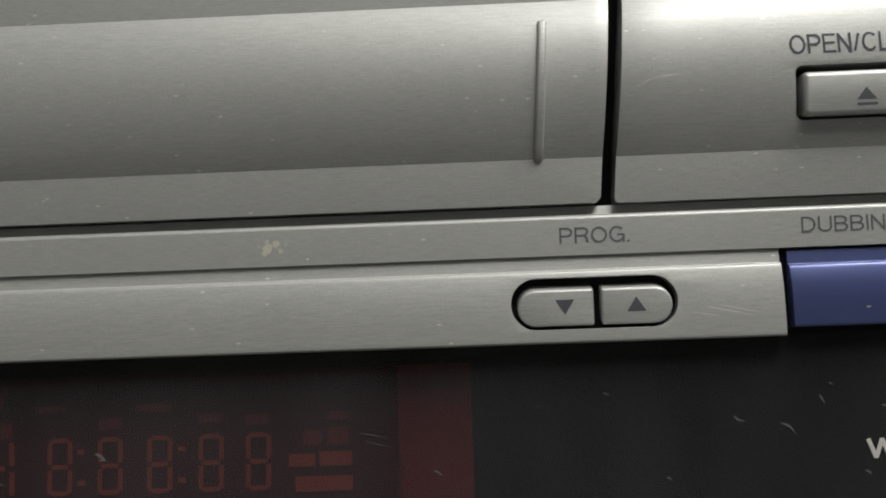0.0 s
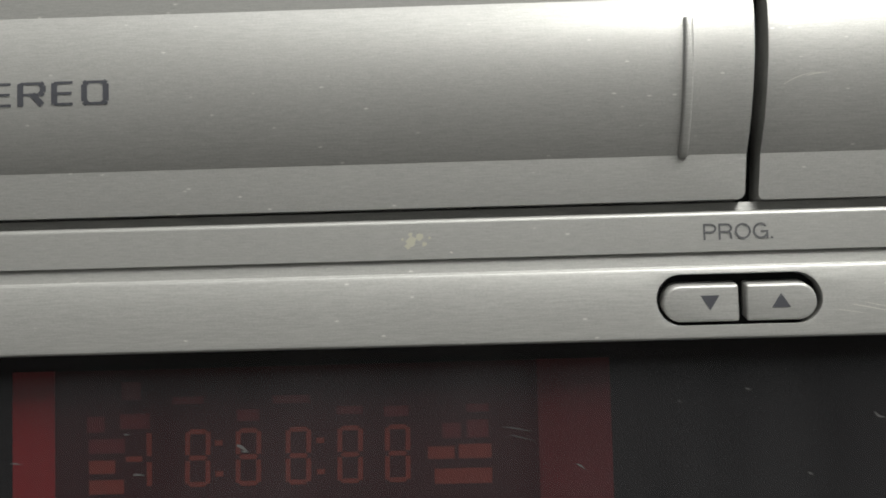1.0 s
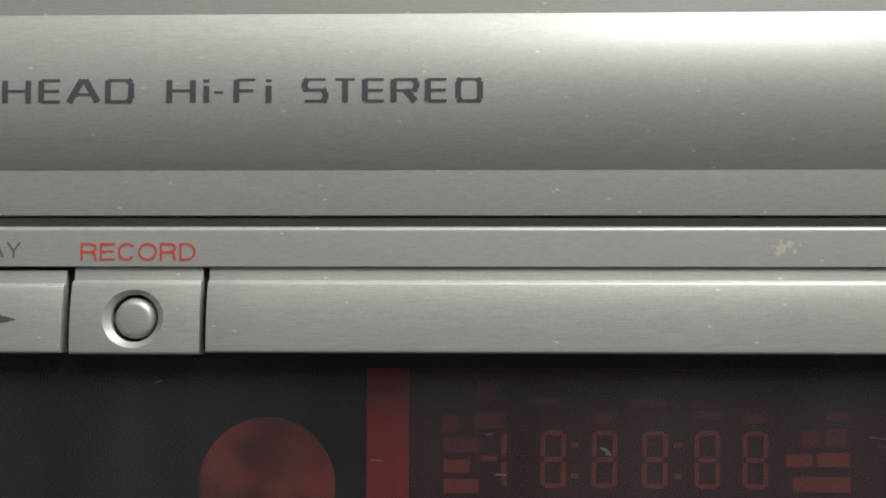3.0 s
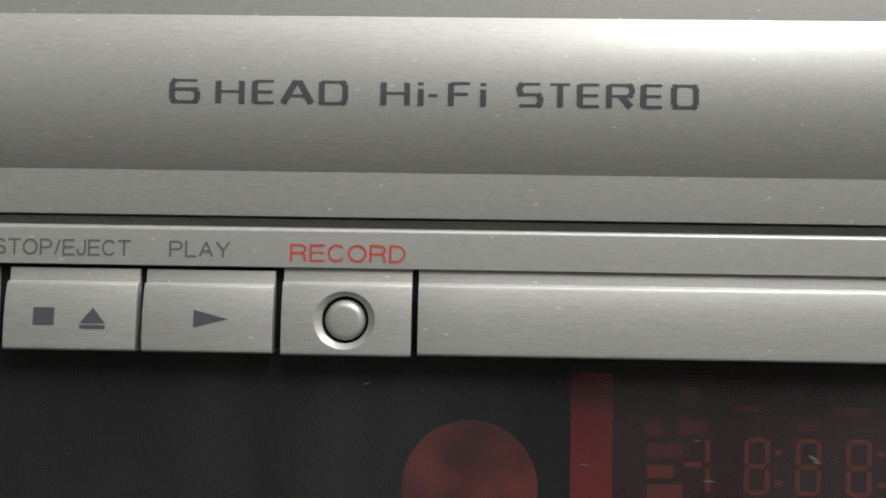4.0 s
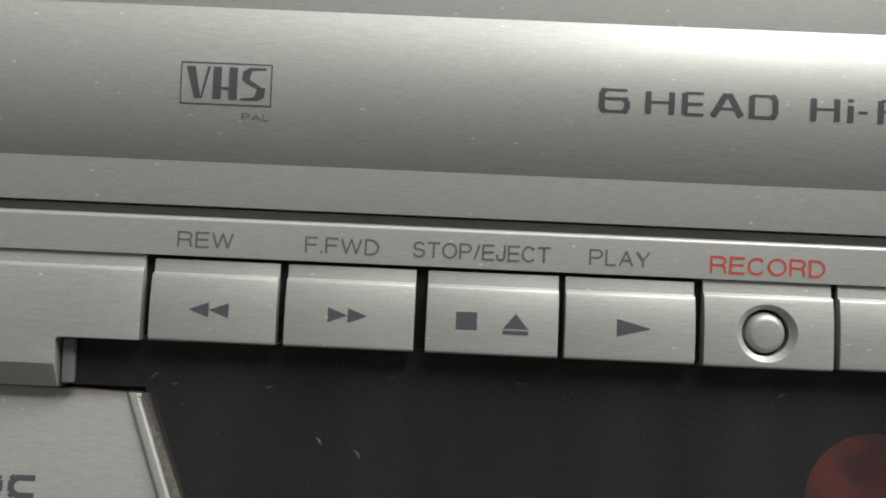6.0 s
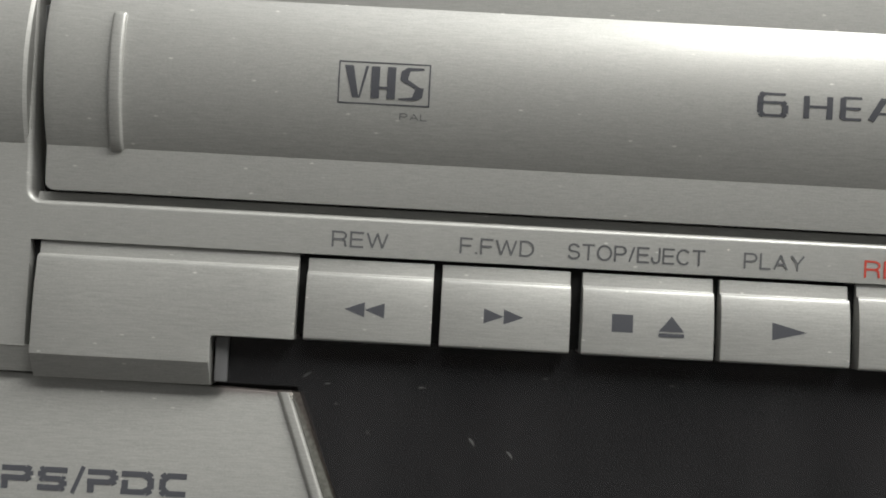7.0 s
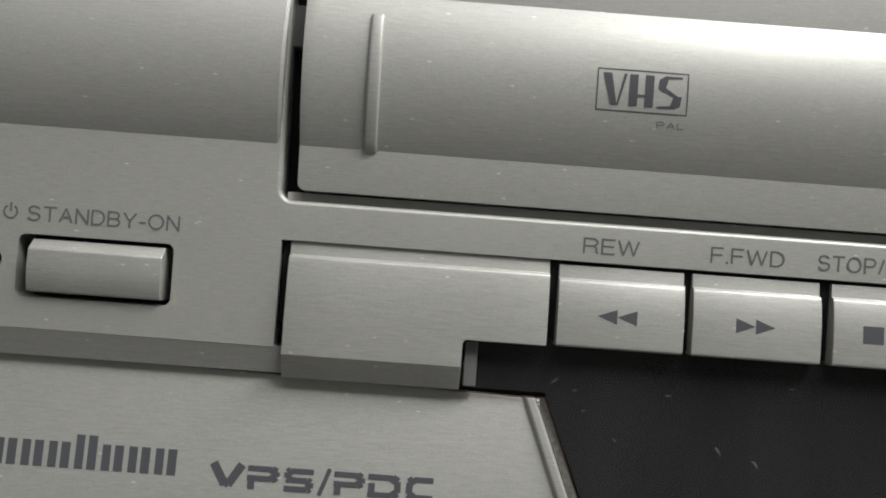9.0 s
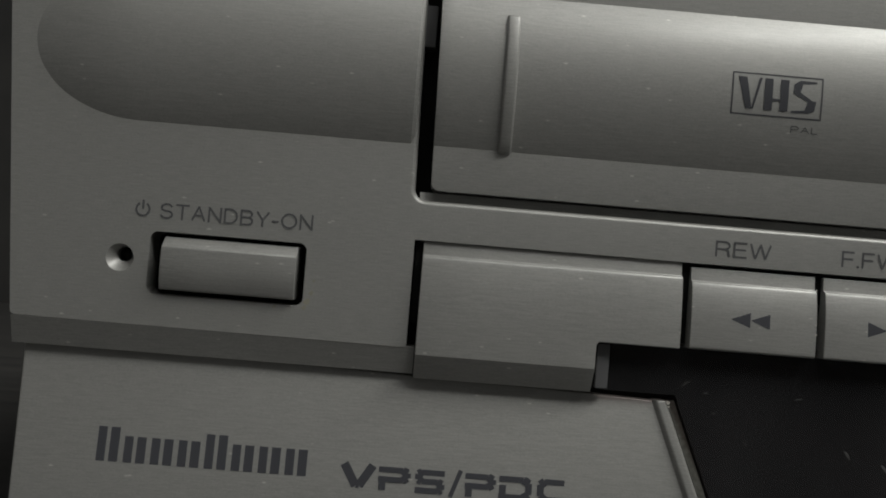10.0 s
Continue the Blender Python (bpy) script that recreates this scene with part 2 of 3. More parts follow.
# a plain grotesque alphabet: width for a height of one, and pen paths in that box
S_LINE = arc(0.31, 0.76, 0.27, 0.24, 15, 180) + arc(0.31, 0.70, 0.27, 0.19, 185, 262)[1:] + arc(0.33, 0.27, 0.28, 0.24, 85, 0)[1:] + arc(0.31, 0.25, 0.30, 0.25, 0, -168)[1:]
GLYPHS = {"R": (0.66, [[(0, 0), (0, 1), (0.40, 1), *arc(0.40, 0.74, 0.24, 0.26, 90, -90), (0, 0.48)], [(0.40, 0.48), (0.54, 0.44), (0.60, 0.34), (0.62, 0.08), (0.66, 0)]]),
          "E": (0.58, [[(0.58, 1), (0, 1), (0, 0), (0.58, 0)], [(0, 0.52), (0.53, 0.52)]]),
          "W": (0.98, [[(0, 1), (0.24, 0), (0.49, 1), (0.74, 0), (0.98, 1)]]),
          "F": (0.54, [[(0.54, 1), (0, 1), (0, 0)], [(0, 0.51), (0.48, 0.51)]]),
          "D": (0.64, [[(0, 0), (0, 1), (0.26, 1), *arc(0.26, 0.5, 0.38, 0.5, 90, -90, 14), (0, 0)]]),
          "S": (0.61, [S_LINE]),
          "T": (0.62, [[(0, 1), (0.62, 1)], [(0.31, 0), (0.31, 1)]]),
          "O": (0.76, [arc(0.38, 0.5, 0.38, 0.5, 0, 360, 24)]),
          "P": (0.60, [[(0, 0), (0, 1), (0.36, 1), *arc(0.36, 0.73, 0.24, 0.27, 90, -90), (0, 0.46)]]),
          "/": (0.26, [[(0, 0), (0.26, 1)]]),
          "J": (0.42, [[(0.42, 1), (0.42, 0.26), *arc(0.21, 0.24, 0.21, 0.24, 0, -180), (0, 0.32)]]),
          "C": (0.69, [arc(0.36, 0.5, 0.36, 0.5, 42, 318, 20)]),
          "L": (0.48, [[(0, 1), (0, 0), (0.48, 0)]]),
          "A": (0.66, [[(0, 0), (0.33, 1), (0.66, 0)], [(0.13, 0.36), (0.53, 0.36)]]),
          "Y": (0.64, [[(0, 1), (0.32, 0.42), (0.64, 1)], [(0.32, 0.42), (0.32, 0)]]),
          "B": (0.60, [[(0, 0), (0, 1), (0.34, 1), *arc(0.34, 0.76, 0.22, 0.24, 90, -90), (0, 0.52)], [(0.34, 0.52), *arc(0.34, 0.26, 0.26, 0.26, 90, -90), (0, 0)]]),
          "U": (0.62, [[(0, 1), (0, 0.30), *arc(0.31, 0.30, 0.31, 0.30, 180, 360, 12), (0.62, 1)]]),
          "I": (0.02, [[(0.01, 0), (0.01, 1)]]),
          "N": (0.62, [[(0, 0), (0, 1), (0.62, 0), (0.62, 1)]]),
          "G": (0.72, [[*arc(0.37, 0.5, 0.37, 0.5, 42, 335, 20), (0.72, 0.46), (0.42, 0.46)], [(0.72, 0.46), (0.72, 0)]]),
          ".": (0.03, [[(0, 0), (0.03, 0)]]),
          "-": (0.26, [[(0, 0.38), (0.26, 0.38)]])}


def lettering(name, words, x0, x1, z0, z1, mat, parent, y=0.0, on_band=None, weight=0.125, gap=0.23, label=""):
    """Printed words that fill the given width and cap height, drawn with an even pen."""
    w = weight * (z1 - z0)
    total = sum(GLYPHS[k][0] for k in words) + gap * (len(words) - 1)
    sx, sz = (x1 - x0 - w) / total, z1 - z0 - w
    out, at = [], x0 + w / 2
    for k in words:
        wide, paths = GLYPHS[k]
        for path in paths:
            pts = [(at + u * sx, z0 + w / 2 + v * sz) for u, v in path]
            for (ax, az), (bx, bz) in zip(pts, pts[1:]):
                dx, dz = bx - ax, bz - az
                n = math.hypot(dx, dz)
                if n < 1e-4:
                    continue
                ux, uz = dx / n, dz / n
                e = w / 2 if min(abs(dx), abs(dz)) < 1e-6 else 0.15 * w
                ax, az, bx, bz = ax - ux * e, az - uz * e, bx + ux * e, bz + uz * e
                px, pz = -uz * w / 2, ux * w / 2
                out.append([(ax - px, az - pz), (bx - px, bz - pz), (bx + px, bz + pz), (ax + px, az + pz)])
        at += (wide + gap) * sx
    return marks(name, out, mat, parent, y, on_band, label or "printed lettering")


def marks(name, polygons, mat, parent, y, on_band=None, label=""):
    """Flat printed shapes, each a closed list of (x, z)."""
    bm = bmesh.new()
    for i, poly in enumerate(polygons):
        bm.faces.new([bm.verts.new((x / 1000, ((y(z) if callable(y) else y) - 0.03 - 0.004 * (i % 9)) / 1000, z / 1000)) for x, z in poly])
    me = bpy.data.meshes.new(name)
    if on_band is not None:
        wrap(bm, on_band)
    bm.to_mesh(me)
    bm.free()
    me.materials.append(mat)
    ob = new(name, me)
    ob.parent = parent
    return tagged(ob, label=label)


def rect(x0, x1, z0, z1):
    return [(x0, z0), (x1, z0), (x1, z1), (x0, z1)]


def streak(x0, z0, x1, z1, w, bend=0.0, steps=6):
    """A thin tapering scratch."""
    up, down = [], []
    dx, dz = x1 - x0, z1 - z0
    n = math.hypot(dx, dz)
    for k in range(steps + 1):
        f = k / steps
        side = bend * 4 * f * (1 - f)
        x, z = x0 + dx * f - dz / n * side, z0 + dz * f + dx / n * side
        h = w / 2 * (0.25 + 0.75 * math.sin(math.pi * min(1, f + 0.12)))
        up.append((x - dz / n * h, z + dx / n * h))
        down.append((x + dz / n * h, z - dx / n * h))
    return down + up[::-1]


# ---- the room ----
def slab(name, x0, x1, y0, y1, z0, z1, mat, label, category):
    bm = bmesh.new()
    bmesh.ops.create_cube(bm, size=1)
    bmesh.ops.transform(bm, verts=bm.verts, matrix=Matrix.LocRotScale(((x0 + x1) / 2, (y0 + y1) / 2, (z0 + z1) / 2), None, (x1 - x0, y1 - y0, z1 - z0)))
    me = bpy.data.meshes.new(name)
    bm.to_mesh(me)
    bm.free()
    me.materials.append(mat)
    return tagged(new(name, me), label, category, kind="structure")


slab("floor", -2.0, 2.0, -2.6, 0.8, -0.80, -0.75, WOOD, "plain dark wooden floor under the table", "floor")
slab("ceiling", -2.0, 2.0, -2.6, 0.8, 2.40, 2.45, WALL, "plain off-white painted ceiling over the table", "ceiling")
slab("wall_north", -2.0, 2.0, 0.80, 0.85, -0.75, 2.40, WOOD, "plain dark panelled wall behind the recorder", "wall")
slab("wall_south", -2.0, 2.0, -2.65, -2.60, -0.75, 2.40, WALL, "plain off-white painted wall facing the recorder", "wall")
slab("wall_west", -2.05, -2.0, -2.6, 0.8, -0.75, 2.40, WALL, "plain off-white painted side wall", "wall")
slab("wall_east", 2.0, 2.05, -2.6, 0.8, -0.75, 2.40, WALL, "plain off-white painted side wall", "wall")
slab("tabletop", -0.7, 0.8, -0.35, 0.60, -0.030, 0.0, WOOD, "dark stained wooden tabletop carrying the recorder", "table")

# ---- the recorder ----
recorder = tagged(new("video_recorder"), "silver-grey plastic video recorder with dusty buttons and smoked window", "video recorder")
RIGHT = 249.0
DOOR_Y = -0.2

# case, feet and the dark inside
case = part("case", plate(box_outline(-178, RIGHT - 3, 8, 85, 1.5), 9, 290), CASE, recorder, "dark grey sheet-metal case", bevel=0.6)
part("inner_frame", plate(box_outline(-176, RIGHT - 5, 9, 83, 0.5), 4.2, 9.5), BLACK, recorder, "black plastic inner frame")
for fx in (-150, 220):
    for fy in (40, 250):
        foot = lathe(fx, 0, [(9, 0), (11, 8.5)], 32)
        bmesh.ops.rotate(foot, verts=foot.verts, cent=(fx, 0, 0), matrix=Matrix.Rotation(radians(90), 3, "X"))
        bmesh.ops.translate(foot, verts=foot.verts, vec=(0, fy, 0))
        part("foot", foot, BLACK, recorder, "round black rubber foot", bevel=0.5)

# fascia: side panel and the lettered rail under the cassette door
line = rounded([(-180.9, 34.2, 0.6), (-136.45, 34.0, 0), (-136.45, 46.2, 0), (RIGHT, 46.2, 0), (RIGHT, 50.75, 0),
                (-136.85, 50.75, 1.3), (-137.45, 86.0, 0), (-185.4, 86.0, 2.0)], 8)
shell = plate(line, 0.0, 5.0)
lip = []
for e in shell.edges:
    (a, b) = (v.co for v in e.verts)
    if a.y == b.y == 0.0 and min(a.z, b.z) > 49.0 and max(a.z, b.z) < 86.5 and min(a.x, b.x) > -138.0:
        lip.append(e)
    if a.y == b.y == 0.0 and max(a.x, b.x) < -180.0 and abs(a.z - b.z) > 20:
        lip.append(e)
bmesh.ops.bevel(shell, geom=lip, offset=0.6, segments=8, profile=0.5, affect="EDGES")
hole = lathe(-169.3, 41.5, [(2.1, -0.5), (1.55, 0.0), (0.85, 1.0), (0.85, 7.0)])
for v in hole.verts:
    if v.co.y > 0.5:
        v.co += Vector((0.25, 0.0, 0.4))
slot = plate(box_outline(-166.1, -148.5, 37.7, 44.75, 0.9), -2, 8)
fascia = part("fascia", shell, SILVER, recorder, "brushed silver plastic front panel with dust specks", cuts=(hole, slot))
part("lower_chamfer", prism([(0.0, 34.15), (1.15, 31.0), (4.5, 31.0), (4.5, 34.15)], -180.8, -135.5), SILVER, fascia, "sloping underside of the front panel")
part("indicator_light", lathe(-169.05, 41.9, [(0.78, 2.2), (0.6, 1.9), (0.3, 1.7)], 24), BLACK, fascia, "unlit dark indicator light")

part("rail_ledge", prism([(0.75, 49.8), (4.0, 49.8), (4.0, 51.75), (1.3, 51.75)], -136.3, RIGHT), SILVER, fascia, "narrow sloping ledge between rail and flap")

# raised band on the side panel, ending in a half oval
rise = bmesh.new()
grid = []
BX, BA = -168.4, 12.4
xs = [BX - BA * math.cos(math.pi / 2 * k / 24) for k in range(25)] + [BX + 30.6 * k / 8 for k in range(1, 9)]
for x in xs:
    h = math.sqrt(max(0.0, 1 - ((x - BX) / BA) ** 2)) if x < BX else 1.0
    row = []
    for k in range(33):
        d = BAND_H * h * (-1 + 2 * k / 32)
        rho = math.hypot((x - BX) / BA if x < BX else 0.0, d / BAND_H)
        row.append(rise.verts.new((x, 0.01 + band(BAND_H * rho), BAND_Z + d)))
    grid.append(row)
for a, b in zip(grid, grid[1:]):
    for k in range(32):
        rise.faces.new((a[k], a[k + 1], b[k + 1], b[k]))
edge = grid[-1]
back = [rise.verts.new((v.co.x + 0.35, v.co.y + 0.35, v.co.z)) for v in edge]
back2 = [rise.verts.new((v.co.x, 4.0, v.co.z)) for v in back]
for k in range(32):
    rise.faces.new((edge[k], edge[k + 1], back[k + 1], back[k]))
    rise.faces.new((back[k], back[k + 1], back2[k + 1], back2[k]))
bmesh.ops.remove_doubles(rise, verts=rise.verts, dist=0.0005)
bmesh.ops.recalc_face_normals(rise, faces=rise.faces)
if sum(f.normal.y for f in rise.faces) > 0:
    bmesh.ops.reverse_faces(rise, faces=rise.faces)
part("raised_band", rise, SILVER, fascia, "convex silver band with a rounded end", smooth=28)


def front_profile(y, bottom, r, upper=86.0):
    arc = [(y + band(BAND_H * (-1 + 2 * k / 28)), BAND_Z + BAND_H * (-1 + 2 * k / 28)) for k in range(29)]
    return rounded([(4.0, bottom, 0), (y, bottom, r), *[(a, b, 0) for a, b in arc], (y, upper, 0), (4.0, upper, 0)], 6)


# cassette door
door = part("cassette_door", prism(front_profile(DOOR_Y, 51.95, 0.0), -140, 80), SILVER, recorder, "silver flap over the cassette slot, closed",
            keep=(plate(rounded([(-135.1, 51.95, 0.9), (74.1, 51.95, 0.9), (77.2, 90, 0), (-135.85, 90, 0)]), -8, 8),), bevel=0.28)
for rx, lean, half in ((-127.25, -0.01, 0.74), (67.95, 0.062, 0.5)):
    pts = [(DOOR_Y + band(z - BAND_Z) - 0.6, z) for z in np.linspace(57.3, 72.3, 24)]
    rib = [(1.0, 56.7), (DOOR_Y - 0.25, 56.7), *pts, (DOOR_Y - 0.25, 72.6), (1.0, 72.6)]
    rib_bm = prism(rib, rx - half, rx + half)
    for v in rib_bm.verts:
        v.co.x += lean * (v.co.z - 65.0)
    part("grip_rib", rib_bm, SILVER, door, "slim upright rib on the flap", bevel=0.3, smooth=30)
part("hinge_clip", plate(box_outline(-137.6, -135.9, 68.7, 73.6, 0.2), 2.2, 4.5), CLIP, recorder, "grey plastic hinge clip", bevel=0.15)

# disc tray panel
eject_slot = plate(box_outline(95.65, 111.1, 60.0, 65.9, 0.8), -6, 8)
tray = part("disc_tray_panel", prism(front_profile(-0.05, 51.85, 0.0), 70, RIGHT), SILVER, recorder, "silver panel over the disc tray",
            cuts=(eject_slot,), keep=(plate(rounded([(75.65, 51.85, 0.6), (RIGHT, 51.85, 0), (RIGHT, 90, 0), (78.8, 90, 0)]), -8, 8),), bevel=0.28)

# smoked window and the display behind it
WIN_Y = 0.9
window = part("display_window", plate(rounded([(-94.8, 6.0, 0), (RIGHT, 6.0, 0), (RIGHT, 36.85, 0), (-115.1, 36.85, 0), (-115.1, 30.95, 0), (-105.3, 30.95, 0)]), WIN_Y, WIN_Y + 0.5), PANE, recorder, "smoked plastic window with scratches")
board = part("display_board", plate(box_outline(-116, RIGHT - 1, 6.5, 36.8), 3.75, 4.3), BLACK, recorder, "black board behind the window")
part("lower_edge", prism(rounded([(-0.6, 3.0, 0.8), (5.0, 3.0, 0), (5.0, 6.4, 0), (-0.6, 6.4, 0.8)]), -181.0, RIGHT), SILVER, recorder, "silver bottom edge of the front")

vfd = part("display_panel", plate(box_outline(-9.3, 58.9, 8.0, 34.6), 3.4, 3.74), VFD_GLASS, recorder, "unlit dark red digital display")
part("display_margin", plate(box_outline(-9.35, -4.55, 8.0, 34.65), 3.2, 3.5), VFD_BAR, vfd, "dull red display margin")
part("display_margin", plate(box_outline(50.7, 58.95, 8.0, 34.65), 3.2, 3.5), VFD_FAINT, vfd, "dull red display margin")


def segments(cx, w, z0, z1):
    """The bars of one digit."""
    m, t, g = (z0 + z1) / 2, 0.55, 0.12
    x0, x1 = cx - w / 2, cx + w / 2
    out = [rect(x0, x0 + t, m + g + 0.2, z1 - 0.35), rect(x1 - t, x1, m + g + 0.2, z1 - 0.35), rect(x0, x0 + t, z0 + 0.35, m - g - 0.2), rect(x1 - t, x1, z0 + 0.35, m - g - 0.2)]
    for z in (z0, m - t / 2, z1 - t):
        out.append([(x0 + 0.35, z + t / 2), (x0 + 0.65, z), (x1 - 0.65, z), (x1 - 0.35, z + t / 2), (x1 - 0.65, z + t), (x0 + 0.65, z + t)])
    return [[(x + (z - z0) * 0.02, z) for x, z in poly] for poly in out]


for cx in (11.8, 17.6, 23.3, 29.2, 34.6):
    marks("digit", segments(cx, 2.9, 21.2, 27.7), VFD_SEGMENT, vfd, 3.3)
marks("digit", [rect(6.0, 6.6, 24.8, 27.4), rect(6.0, 6.6, 21.4, 24.1), rect(3.6, 5.5, 24.2, 24.8)], VFD_SEGMENT, vfd, 3.3)
for cx in (14.3, 25.9):
    for cz in (26.1, 22.6):
        marks("colon_dot", [rect(cx - 0.45, cx + 0.45, cz - 0.3, cz + 0.3)], VFD_SEGMENT, vfd, 3.3)
for x0, x1, z0, z1 in ((38.1, 41.1, 23.7, 25.1), (41.6, 45.3, 23.7, 25.3), (38.8, 45.3, 20.9, 22.6), (-0.6, 3.4, 20.6, 22.2), (-0.6, 2.4, 22.9, 24.4)):
    marks("symbol_bar", [rect(x0, x1, z0, z1)], VFD_SEGMENT, vfd, 3.3)
for x0, x1, z0, z1 in ((39.8, 41.9, 26.0, 27.7), (42.6, 45.0, 26.0, 28.0), (-0.6, 3.5, 25.2, 26.8), (-0.8, 1.2, 27.6, 29.4), (3.0, 6.4, 27.9, 29.6), (16.4, 19.0, 28.5, 29.8), (27.8, 30.8, 29.0, 29.9),
                       (33.2, 36.0, 28.6, 29.8), (9.0, 12.6, 30.6, 31.4), (20.5, 24.8, 30.4, 31.3), (42.6, 45.1, 28.9, 29.8), (3.2, 5.4, 31.2, 33.2)):
    marks("symbol_bar", [rect(x0, x1, z0, z1)], VFD_FAINT, vfd, 3.3)
part("remote_sensor", lathe(-20.8, 21.2, [(7.8, 3.74), (7.8, 3.45), (7.3, 3.3), (6.4, 3.36), (4.0, 3.5), (1.0, 3.58)], 64), SENSOR, recorder, "round dark red dished lens behind the window", smooth=50)
# added strip: its grey stands in for light on the notch's side wall
part("lit_notch_side", plate(box_outline(-114.75, -113.3, 31.1, 36.2, 0.2), 0.2, WIN_Y - 0.01), CLIP, window, "grey strip standing in for the lit side of the cover's notch", bevel=0.15)
lettering("lettering", "W", 101.7, 105.1, 22.9, 25.3, SCUFF, window, WIN_Y, weight=0.2, label="white printed letter")

# scratches and dust on the window
nicks = [(92.6, 26.9, 94.2, 25.6, 0.22, 0.3), (87.6, 27.9, 88.9, 27.3, 0.20, -0.25), (97.0, 29.9, 97.5, 28.9, 0.2, 0.0), (98.0, 31.2, 98.6, 31.0, 0.14, 0), (73.5, 30.9, 74.2, 30.6, 0.12, 0),
         (103.6, 28.6, 104.2, 28.4, 0.15, 0), (101.4, 21.5, 102.1, 21.0, 0.2, 0.1), (54.6, 22.9, 55.6, 22.2, 0.18, 0.1), (46.6, 27.2, 49.6, 26.6, 0.07, 0.1), (47.3, 26.3, 50.0, 25.6, 0.06, 0.0),
         (16.9, 25.9, 18.1, 25.1, 0.35, 0.1), (17.4, 25.2, 18.3, 25.1, 0.2, 0), (5.2, 22.8, 6.6, 22.7, 0.2, 0.1), (4.2, 27.4, 5.0, 27.3, 0.12, 0), (-8.6, 24.4, -7.2, 24.2, 0.12, 0.1),
         (-33.0, 32.9, -31.9, 33.3, 0.12, 0.1), (-81.0, 24.6, -80.3, 23.7, 0.25, 0.1), (-85.4, 25.9, -84.7, 24.9, 0.25, 0.1), (-91.5, 31.4, -90.6, 31.5, 0.12, 0), (-97.2, 26.1, -96.7, 25.7, 0.1, 0),
         (-77.3, 33.2, -76.6, 33.2, 0.1, 0), (80.0, 21.4, 80.6, 21.1, 0.14, 0), (66.0, 29.6, 66.6, 29.5, 0.1, 0), (-62.8, 33.2, -61.9, 33.1, 0.08, 0), (-104.6, 31.9, -103.7, 32.6, 0.14, 0.1), (-102.2, 31.3, -101.4, 31.4, 0.12, 0), (-101.0, 29.0, -100.4, 29.1, 0.1, 0)]
for n in nicks:
    x0, z0, x1, z1, w, bend = n
    marks("scratch", [streak(x0, 43 + (z0 - 43) * 0.9875, x1, 43 + (z1 - 43) * 0.9875, w, bend)], NICK, window, WIN_Y, label="pale scratch")

part("key_backing", plate(box_outline(-136.2, RIGHT - 1, 36.9, 46.0), 0.9, 4.3), BLACK, recorder, "black bar behind the keys")

# row under the rail: cover, keys, record key, long strip, blue key
ROW_Y = -1.2


def key_profile(top, bottom, lead=0.35, y=ROW_Y):
    """A key's side view: flat underside, gently rounded face, narrow rounded edge, set-back sloping top."""
    face = [(y + 0.80 * (k / 12) ** 3, bottom + (top - 1.55 - bottom) * k / 12, 0) for k in range(1, 12)]
    return rounded([(4.0, bottom, 0), (y, bottom, 0.30), *face, (y + 0.80, top - 1.55, 0.48), (y + 1.38, top - 1.55, 0.10), (lead, top, 0.12), (4.0, top, 0)], 6)


def on_key(z):
    """Depth of a key's face at a height."""
    return ROW_Y + 0.80 * ((z - 36.5) / 7.7) ** 3


COVER = [(4.0, 30.6, 0), (0.55, 30.6, 0), (ROW_Y, 33.35, 0.2), *[(ROW_Y + 0.80 * (k / 14) ** 3, 33.35 + 11.25 * k / 14, 0) for k in range(1, 14)], (ROW_Y + 0.80, 44.6, 0.48), (ROW_Y + 1.38, 44.6, 0.10), (0.35, 46.15, 0.12), (4.0, 46.15, 0)]
part("front_cover", prism(rounded(COVER, 6), -135.4, -105.75), SILVER, recorder, "plain silver cover beside the keys",
     cuts=(plate(rounded([(-115.15, 20, 0), (-100, 20, 0), (-100, 36.4, 0), (-115.15, 36.4, 0.5)]), -8, 9),), bevel=0.3)


def triangle(x0, x1, cz, h):
    """A pointer from x0 towards its tip at x1."""
    return [(x0, cz - h), (x1, cz), (x0, cz + h)] if x1 > x0 else [(x0, cz + h), (x1, cz), (x0, cz - h)]


def eject_sign(cx, base, w, h, gap, bar):
    return [[(cx - w / 2, base), (cx + w / 2, base), (cx, base + h)], rect(cx - w / 2, cx + w / 2, base - gap - bar, base - gap)]


TRANSPORT = [("rewind_key", -104.7, -90.35, "REW", (-102.2, -95.75), [triangle(-97.95, -100.2, 40.2, 0.85), triangle(-95.7, -97.95, 40.2, 0.85)]),
        ("fast_forward_key", -89.4, -74.75, "F.FWD", (-87.6, -79.1), [triangle(-84.5, -82.25, 40.25, 0.85), triangle(-82.25, -80.0, 40.25, 0.85)]),
        ("stop_key", -73.4, -58.5, "STOP/EJECT", (-75.3, -59.6), [rect(-70.05, -67.65, 39.25, 41.25), *eject_sign(-63.3, 39.55, 2.9, 1.75, 0.18, 0.42)]),
        ("play_key", -57.75, -43.1, "PLAY", (-55.2, -48.25), [triangle(-51.95, -48.0, 40.25, 1.0)])]
for name, x0, x1, words, (a, b), signs in TRANSPORT:
    key = part(name, prism(key_profile(45.75, 36.5), x0, x1), BUTTON_SILVER, recorder, "silver rectangular key with a dark grey sign", bevel=0.25)
    marks("sign", signs, INK, key, on_key)
    lettering("lettering", words, a, b, 47.15, 49.0, PALE_INK, fascia)

